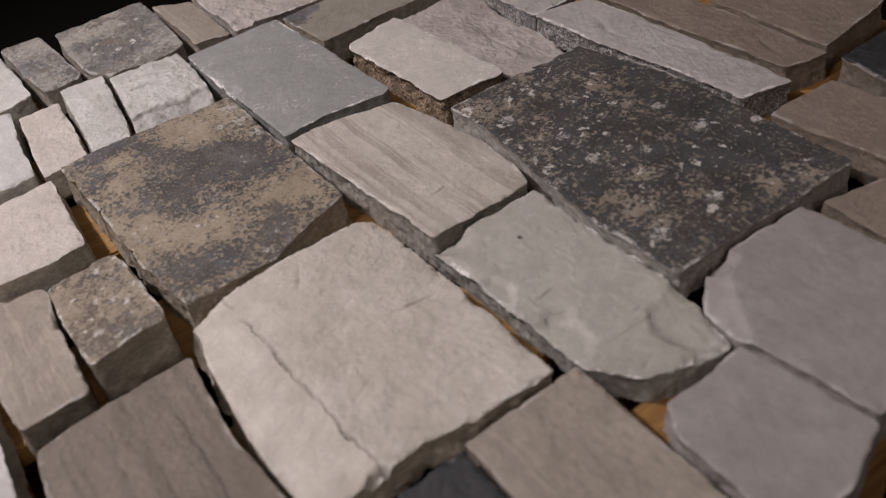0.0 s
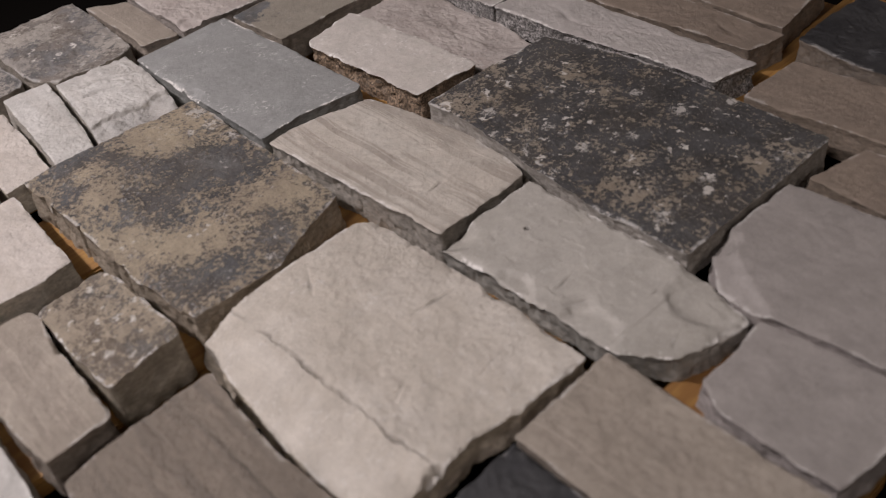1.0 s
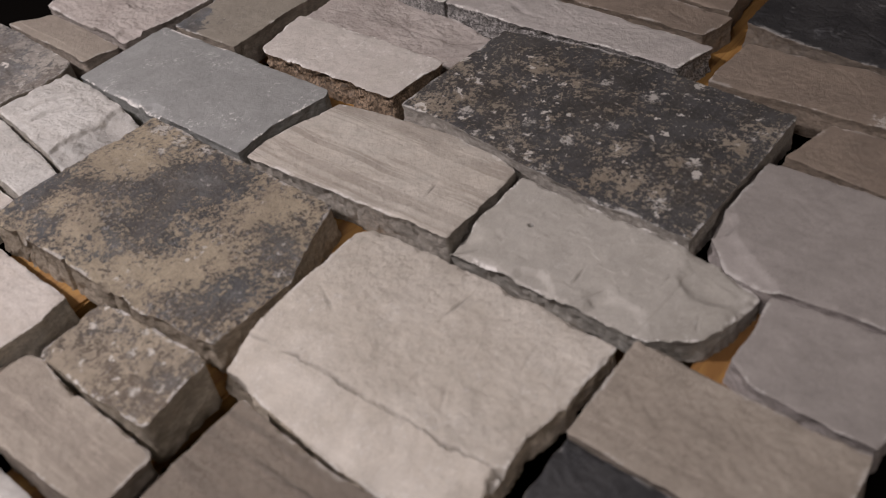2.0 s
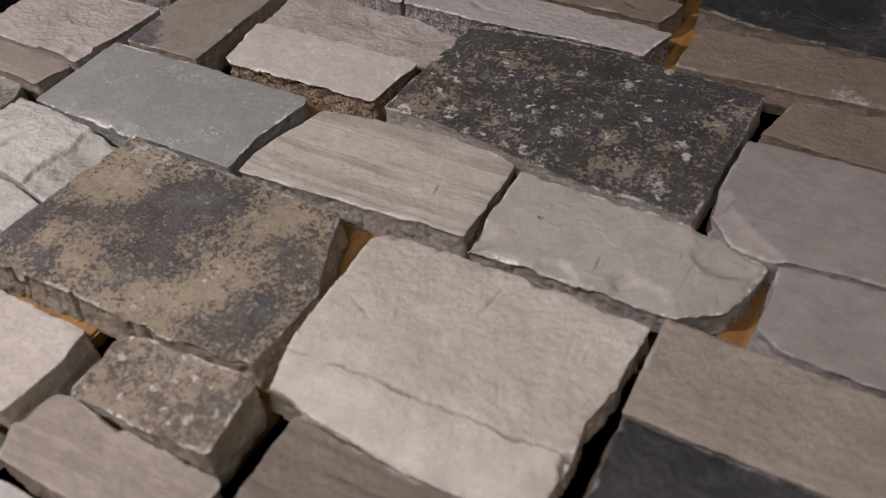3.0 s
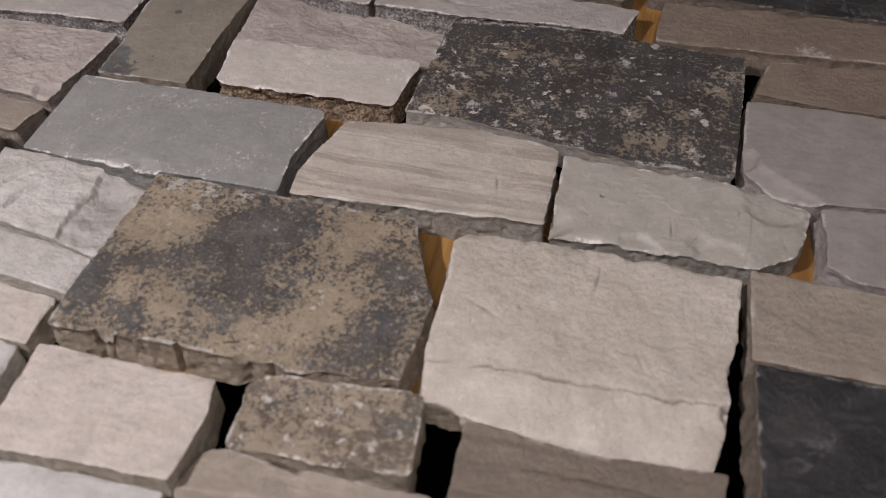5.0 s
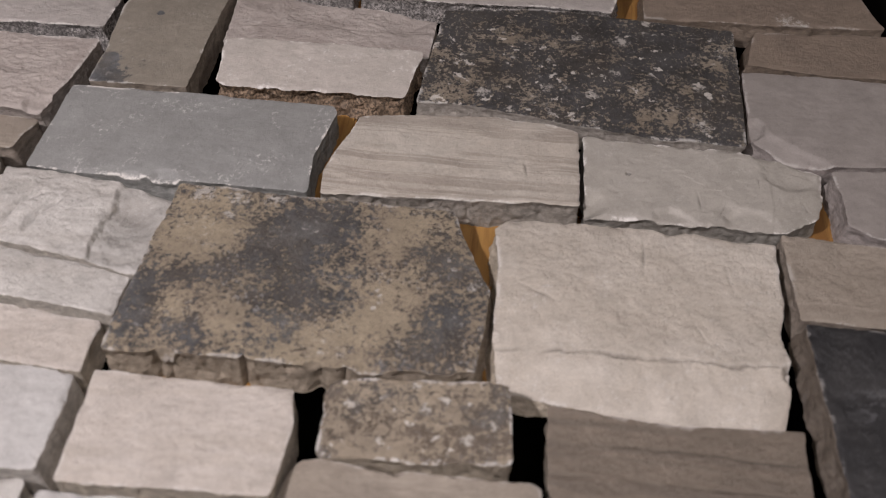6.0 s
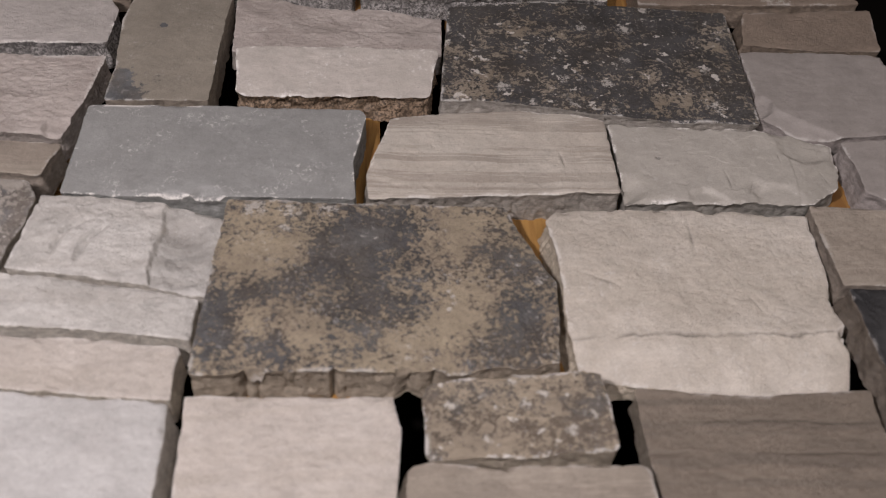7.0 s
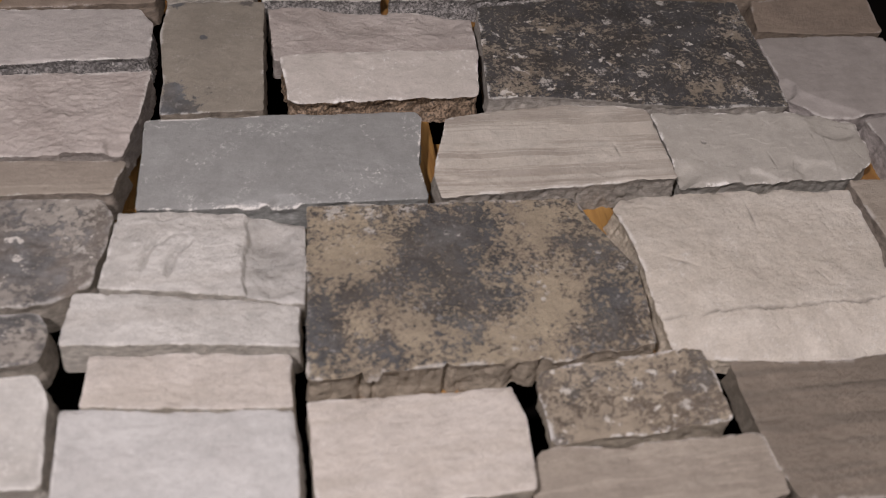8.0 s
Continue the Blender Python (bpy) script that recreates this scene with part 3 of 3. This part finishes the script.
stone("sandstone_flagstone", GREY, "smooth blue-grey sandstone slab with pale scuff marks", 3.3,
      [(-30.9, 24.4), (-16.5, 24.7), (-2.1, 24.8), (-1.5, 23.8), (-2.8, 16.4), (-2.5, 11.2), (-22.5, 10.9), (-31.0, 11.2)],
      relief=0.3, riven=0.15, arris=1.8, ragged=0.9, features=[("scoop", -16.8, 10.4, 1.8, 7), ("scoop", -20.3, 10.2, 1.6, 5), ("dome", -18.0, 17.0, 9.0, 3.5)])
stone("sandstone_flagstone", LICHEN, "large flat sandstone slab with black crust and pale lichen spots", 3.3,
      [(8.4, 44.5), (20.5, 46.3), (43.7, 45.3), (42.9, 24.4), (33.6, 24.2), (23.3, 25.4), (13.7, 27.0), (6.7, 27.1)], tilt=(0.0, 0.035), flare=(2, 2, 1, 2),
      relief=0.3, riven=0.2, arris=1.0,
      stains=[(21.2, 38.9, 1.5, -1.1), (16.6, 39.8, 1.3, -0.9), (8.7, 29.1, 1.7, -1.1), (13.0, 30.9, 1.5, -0.9), (31.2, 31.5, 1.4, -1.2), (31.8, 27.7, 1.5, -1.2),
              (36.7, 32.8, 1.3, -1.1), (40.4, 38.3, 2.0, -1.1), (19.4, 28.8, 1.2, -0.9), (35.1, 27.8, 1.4, -0.9), (38.1, 28.3, 2.2, -0.9), (25.2, 28.8, 1.3, -0.8),
              (41.6, 41.8, 1.6, -0.9), (11.4, 28.2, 1.6, -0.8), (24.0, 34.0, 3.5, 0.4), (36.0, 38.0, 3.5, 0.4), (14.0, 35.0, 3.5, 0.3), (27.0, 43.0, 4.0, 0.3)],
      lichen=[(29.8, 40.9, 1.1, 1.0), (33.1, 45.3, 0.8, 1.0), (21.0, 30.9, 0.8, 1.0), (26.2, 30.3, 0.8, 1.0), (13.9, 29.5, 0.9, 1.0), (38.5, 33.4, 0.8, 0.9),
              (24.5, 40.8, 0.8, 0.8), (28.9, 34.6, 0.8, 0.8), (26.4, 25.9, 0.7, 0.8), (21.9, 26.8, 0.7, 0.9), (38.2, 26.7, 1.2, 0.8), (17.1, 36.0, 0.4, 0.8), (17.1, 26.9, 0.8, 0.7)], features=[("dome", 22.0, 34.0, 12.0, 5.0), ("dome", 37.0, 30.0, 9.0, 4.0)], fine=80)
stone("limestone_flagstone", SAGE, "smooth grey limestone slab with a conchoidal broken lower edge", 3.1,
      [(25.2, 23.7), (33.6, 23.5), (41.6, 23.6), (46.4, 23.0), (50.8, 21.8), (50.0, 17.7), (48.9, 14.6), (45.2, 11.9), (31.2, 12.0), (25.2, 11.7)],
      fine=90, relief=0.85, riven=0.5, arris=4.5, ragged=2.4, undercut=2.5, tooth=0.2, flare=(2, 3, -2, 2),
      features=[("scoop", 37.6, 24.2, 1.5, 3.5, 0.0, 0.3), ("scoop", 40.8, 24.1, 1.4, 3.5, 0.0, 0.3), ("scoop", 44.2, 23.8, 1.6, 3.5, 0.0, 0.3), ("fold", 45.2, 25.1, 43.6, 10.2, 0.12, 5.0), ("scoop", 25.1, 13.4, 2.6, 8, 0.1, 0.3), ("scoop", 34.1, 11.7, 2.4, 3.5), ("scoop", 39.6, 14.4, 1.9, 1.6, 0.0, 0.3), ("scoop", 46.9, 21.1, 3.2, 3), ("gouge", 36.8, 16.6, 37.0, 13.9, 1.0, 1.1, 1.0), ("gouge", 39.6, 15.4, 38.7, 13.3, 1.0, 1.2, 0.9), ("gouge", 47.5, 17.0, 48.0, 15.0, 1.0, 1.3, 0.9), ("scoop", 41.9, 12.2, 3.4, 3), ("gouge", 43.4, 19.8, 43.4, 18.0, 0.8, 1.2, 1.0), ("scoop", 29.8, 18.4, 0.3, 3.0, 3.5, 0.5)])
stone("sandstone_block", MOSSY, "small brown sandstone block with white lichen spots", 4.6,
      [(4.0, -11.0), (10.8, -10.6), (18.4, -10.7), (18.9, -17.8), (10.7, -18.1), (3.7, -17.8), (3.4, -12.3)],
      tilt=(0.1, 0.05), flare=(-6, 2, 2, 1), relief=1.6, riven=0.6, arris=4, soft=0.006, undercut=3,
      lichen=[(11.8, -13.4, 0.55, 1.1), (11.0, -11.3, 0.5, 1.0), (8.5, -16.5, 0.55, 0.9), (15.3, -16.0, 0.7, 0.8), (17.2, -14.7, 0.5, 0.8)])
stone("limestone_block", BUFF, "pale buff limestone block with a softly banded face", 3.9,
      [(-16.0, -11.7), (-9.5, -12.2), (1.1, -12.5), (1.6, -16.0), (1.1, -22.2), (-7.1, -22.1), (-15.6, -21.9)], tilt=(0.08, 0), flare=(2, 1, 2, 4), relief=0.8, arris=2.0, undercut=1.3, peck=0.5, fine=70)
stone("limestone_block", TAUPE, "taupe limestone block with dark parallel sediment bands", 3.1,
      [(21.8, -10.9), (32.5, -11.7), (42.9, -10.9), (42.3, -17.8), (41.8, -24.7), (27.9, -25.0), (22.8, -24.2), (21.8, -19.4)], flare=(0, 3, 3, 1), fine=70, relief=0.6, riven=0.4, arris=1.5,
      features=[("crack", 42.9, -17.2, 20.9, -17.0, 0.8, 3.0), ("crack", 42.9, -14.3, 21.0, -14.0, 0.3, 3.0)])
stone("limestone_block", RUSSET, "brownish limestone block with warm banding and rounded end", 3.8,
      [(2.3, -18.2), (4.1, -17.8), (9.3, -18.4), (21.1, -18.9), (21.5, -24.7), (12.3, -25.2), (2.6, -24.8), (1.0, -21.8)], tilt=(0.085, 0.0),
      flare=(3, 0, 3, 0), relief=0.9, arris=4, soft=0.008)
# left courses
stone("limestone_block", WHITE, "pale limestone block with a broken hollow at one end", 3.6,
      [(-32.4, 10.6), (-26.2, 10.3), (-19.4, 9.6), (-15.0, 8.6), (-15.4, -1.4), (-21.1, -0.2), (-27.4, 0.7), (-33.6, 1.3)], fine=70, relief=1.2, riven=0.6, arris=3.5,
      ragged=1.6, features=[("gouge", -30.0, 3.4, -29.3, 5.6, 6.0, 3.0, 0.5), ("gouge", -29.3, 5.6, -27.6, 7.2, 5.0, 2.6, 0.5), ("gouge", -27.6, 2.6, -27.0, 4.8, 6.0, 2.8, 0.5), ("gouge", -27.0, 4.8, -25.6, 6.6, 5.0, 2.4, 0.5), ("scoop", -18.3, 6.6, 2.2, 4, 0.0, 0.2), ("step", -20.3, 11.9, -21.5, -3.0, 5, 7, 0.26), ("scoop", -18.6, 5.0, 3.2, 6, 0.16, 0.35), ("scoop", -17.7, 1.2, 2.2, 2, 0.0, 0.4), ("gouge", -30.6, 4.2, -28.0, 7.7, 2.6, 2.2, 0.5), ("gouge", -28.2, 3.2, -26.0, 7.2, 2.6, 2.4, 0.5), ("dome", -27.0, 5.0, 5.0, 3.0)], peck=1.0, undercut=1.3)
stone("limestone_block", WHITE, "narrow pale limestone block with a split face", 3.6,
      [(-35.6, 1.0), (-27.4, 0.0), (-21.1, -0.8), (-16.1, -2.0), (-16.2, -6.4), (-24.3, -5.6), (-36.0, -4.5)], relief=1.0, riven=0.5, arris=2.5, features=[("dome", -26.0, -2.0, 7.0, 2.5)], peck=0.7, fine=70, undercut=1.3)
stone("limestone_block", BUFF, "small narrow beige limestone block", 3.4,
      [(-33.5, -5.7), (-24.8, -6.3), (-17.1, -7.1), (-17.0, -12.3), (-25.6, -11.6), (-33.8, -10.6)], relief=1.0, arris=2.5, peck=0.4, fine=70, undercut=1.3)
stone("limestone_block", PALE, "light grey limestone block with a smooth face", 4.1,
      [(-35.1, -11.3), (-26.9, -12.3), (-16.9, -13.0), (-16.9, -21.7), (-25.9, -21.6), (-34.9, -20.5)], flare=(3, 6, 2, 1), relief=0.7, arris=2.5, peck=0.4, fine=70, undercut=1.3)
stone("sandstone_block", SOOTY, "dark grey weathered sandstone block with a pale spot", 3.9,
      [(-53.9, -0.0), (-53.5, 13.2), (-43.4, 13.0), (-33.8, 12.2), (-32.7, 9.8), (-34.0, 1.9), (-37.5, -0.3), (-43.6, -0.4)], relief=1.6, arris=4, soft=0.006, lichen=[(-35.3, 6.0, 0.8, 0.8), (-39.5, 3.8, 0.6, 0.5)])
stone("limestone_block", RUSSET, "narrow plain grey-brown limestone block", 3.4,
      [(-51.0, 14.0), (-47.8, 18.8), (-39.6, 18.5), (-32.4, 18.1), (-33.5, 13.6), (-43.4, 13.8)], relief=0.5, riven=0.3)
stone("limestone_block", PINKISH, "pinkish pale limestone block with a rippled split face", 3.7,
      [(-49.9, 19.7), (-49.0, 31.6), (-39.3, 32.5), (-30.7, 32.6), (-31.4, 25.5), (-32.8, 19.3), (-41.4, 19.0)], relief=2.2, riven=0.5, arris=2.5,
      features=[("scoop", -32.6, 20.0, 2.2, 5), ("scoop", -37.9, 28.9, 4.5, 2)], peck=0.6, fine=70)
stone("limestone_block", CRYSTAL, "pale limestone block with a coarse grey broken front", 3.7,
      [(-48.6, 44.7), (-32.6, 44.6), (-30.9, 41.4), (-31.1, 35.0), (-41.1, 34.6), (-48.9, 33.7)], relief=0.9, arris=2.5, undercut=5)
stone("sandstone_flagstone", OLIVE, "olive-brown sandstone slab with flaked dark corner", 3.6,
      [(-29.4, 45.7), (-27.2, 46.2), (-18.1, 46.2), (-18.6, 25.3), (-29.5, 25.0), (-29.2, 31.1), (-30.2, 39.7)], relief=0.4, riven=0.3,
      stains=[(-28.2, 29.2, 0.9, 2.4), (-28.6, 27.4, 0.8, 2.4), (-27.6, 26.2, 1.1, 2.6), (-26.2, 25.4, 0.8, 2.4), (-29.0, 25.6, 0.8, 2.2), (-25.1, 38.2, 0.5, 3.0), (-28.6, 45.6, 1.4, 2.2), (-20.0, 45.6, 1.2, 2.0)], features=[("dome", -25.0, 35.0, 7.0, 5.0)])
stone("sandstone_block", SOOTY, "small weathered block with dark spots", 3.8,
      [(-56.0, -1.7), (-46.1, -1.3), (-38.1, -1.0), (-37.0, -2.9), (-37.5, -6.3), (-45.0, -7.0), (-56.2, -7.3)], relief=1.2, arris=4, soft=0.005)
stone("limestone_block", WHITE, "white limestone block with a bright smooth face", 4.2,
      [(-53.5, -8.1), (-44.0, -7.9), (-37.2, -7.8), (-36.2, -10.1), (-35.7, -18.0), (-44.8, -18.0), (-54.0, -18.4)], flare=(2, 8, 2, 1), relief=0.7, arris=3, soft=0.006)
stone("limestone_block", WHITE, "pale limestone block with a plain face", 3.6,
      [(-53.5, -19.1), (-36.2, -18.6), (-36.0, -24.4), (-53.6, -25.1)], relief=0.7)
stone("limestone_block", WHITE, "pale limestone block with a plain face", 3.6,
      [(-34.9, -21.8), (-17.6, -22.4), (-17.3, -27.1), (-34.6, -27.3)], relief=0.7)
# upper courses
stone("limestone_block", RUSTY, "pale limestone block with a rusty coarse broken front", 3.7,
      [(-16.6, 34.8), (-4.8, 35.1), (6.6, 34.8), (5.5, 27.0), (-4.3, 26.9), (-14.8, 26.8), (-15.9, 27.5)], tilt=(0.02, 0.09), relief=0.6, riven=0.4, arris=3, undercut=6)
stone("limestone_block", PINKISH, "pale limestone block with a wavy split upper edge", 2.5,
      [(-17.6, 46.1), (-14.6, 46.8), (-9.7, 45.9), (-2.0, 45.1), (3.1, 45.3), (7.6, 43.9), (7.2, 35.9), (-5.7, 35.7), (-17.3, 35.6)], relief=1.4, riven=0.6, arris=3.5,
      features=[("scoop", -7.6, 44.1, 5.0, 6, 0.0, 0.3), ("scoop", 3.8, 43.7, 4.0, 5, 0.0, 0.3), ("scoop", -14.5, 45.3, 2.6, 4, 0.0, 0.3), ("fold", -17.6, 39.2, 7.3, 40.8, -0.04, 3)], peck=0.5, fine=70)
stone("limestone_block", CRYSTAL, "long pale limestone block with a coarse broken front", 3.3,
      [(-2.5, 47.0), (-0.9, 54.2), (14.5, 54.2), (30.8, 53.8), (29.0, 47.9), (20.9, 47.8), (9.4, 46.8)], relief=1.0, arris=2.5, undercut=5,
      features=[("gouge", 4.5, 50.9, 8.0, 49.4, 2, 4)])
stone("limestone_block", CRYSTAL, "grey limestone block with a coarse speckled front", 2.7,
      [(-18.4, 47.8), (-17.8, 55.2), (-3.5, 54.6), (-3.4, 47.6), (-9.5, 47.7)], relief=1.4, arris=3)
stone("sandstone_block", BROWN, "brown sandstone block with a hairline joint", 3.2,
      [(-0.5, 55.2), (10.6, 61.5), (29.9, 60.4), (28.6, 55.2), (14.2, 55.1)], flare=(2, 3, 0, 2), relief=0.8, arris=2, features=[("gouge", 22.9, 58.1, 25.2, 57.4, 2, 3)])
stone("sandstone_block", BROWN, "brown sandstone block with a plain face", 3.2,
      [(11.6, 62.3), (15.0, 73.1), (27.2, 73.7), (28.8, 61.4)], relief=0.8)
stone("sandstone_block", BROWN, "brown sandstone block with a plain face", 3.2,
      [(-48.9, 45.7), (-47.5, 54.8), (-30.5, 54.8), (-30.9, 46.6)], relief=1.0)
stone("limestone_block", WHITE, "pale limestone block with a plain face", 3.0,
      [(-29.9, 47.6), (-29.4, 56.2), (-19.1, 56.1), (-19.3, 47.9)], relief=1.0)
# right courses
stone("slate_flagstone", SLATE, "near-black slate slab with faint scratches", 3.5,
      [(31.6, 59.8), (32.1, 72.4), (50.1, 72.6), (62.2, 69.6), (61.6, 58.0), (45.3, 58.0), (39.2, 58.3)], fine=60, relief=0.9, riven=0.9,
      features=[("gouge", 43.3, 63.9, 46.7, 62.1, 1.5, 1.8, 1.0), ("gouge", 46.7, 62.1, 49.7, 61.6, 1.5, 1.8, 1.0), ("gouge", 49.7, 61.6, 52.7, 64.0, 1.5, 1.8, 1.0)])
stone("sandstone_block", BROWN, "brown sandstone block with a worn pale patch", 3.4,
      [(33.5, 55.8), (46.0, 56.9), (61.5, 57.0), (63.4, 49.0), (47.5, 47.7), (32.9, 47.2)], relief=0.7, arris=2, lichen=[(51.0, 49.1, 1.8, 0.62), (52.9, 48.6, 1.5, 0.6)])
stone("sandstone_block", BROWN, "brown sandstone block with soft banding", 3.0,
      [(46.7, 46.5), (55.5, 47.5), (64.4, 48.3), (62.9, 39.3), (53.4, 38.9), (45.0, 39.6)], flare=(8, 2, 2, 1), relief=0.6, arris=2)
stone("limestone_flagstone", LILAC, "smooth lilac-grey limestone slab with a chipped corner", 3.1,
      [(44.1, 38.0), (52.4, 38.4), (62.2, 38.1), (62.0, 23.4), (55.5, 22.9), (50.6, 22.4), (46.8, 23.1), (43.8, 26.7), (43.7, 33.0)], flare=(3, 3, 3, 2), relief=0.5, riven=0.3,
      ragged=1.6, arris=2.5, features=[("step", 51.6, 22.8, 42.9, 29.7, 2.0, 7.0), ("fold", 51.0, 22.8, 42.9, 29.1, 0.45, 7.0), ("scoop", 44.0, 27.9, 1.6, 7)],
      lichen=())
stone("limestone_flagstone", LILAC, "grey-lilac limestone slab with slanting end", 3.0,
      [(51.4, 21.8), (56.5, 22.4), (62.4, 22.8), (64.4, 17.1), (63.7, 11.9), (60.4, 12.0), (54.1, 12.4), (51.7, 13.9), (51.9, 17.5)], flare=(6, 3, 2, 1), relief=0.4, riven=0.2, arris=1.6)
stone("limestone_block", RUSSET, "taupe limestone block with wavy pale and dark bands", 3.0,
      [(44.6, 11.8), (49.1, 11.7), (59.4, 11.0), (63.6, 11.4), (64.3, 0.8), (52.2, 0.9), (44.7, 1.0)], relief=0.8, riven=0.5, arris=2)
stone("slate_flagstone", SLATE, "black slate slab with faint grey veins and a brown side", 3.0,
      [(45.0, 0.7), (52.5, 0.6), (63.8, 0.3), (63.5, -19.6), (53.4, -19.6), (45.8, -18.9), (45.3, -8.6)], flare=(9, 2, 2, 2), relief=0.6, riven=0.7, arris=2.5)
# front courses
stone("limestone_block", PALE, "light grey limestone block with a sloping end", 3.8,
      [(-16.2, -23.1), (-7.0, -22.8), (0.9, -22.9), (-0.2, -27.1), (-1.1, -32.7), (-16.4, -32.6)], flare=(2, 9, 2, 1), relief=0.6)
stone("limestone_block", WHITE, "pale limestone block with a plain face", 3.6,
      [(3.8, -26.2), (14.7, -26.3), (26.8, -26.5), (27.1, -34.0), (3.7, -33.8)], relief=0.7)
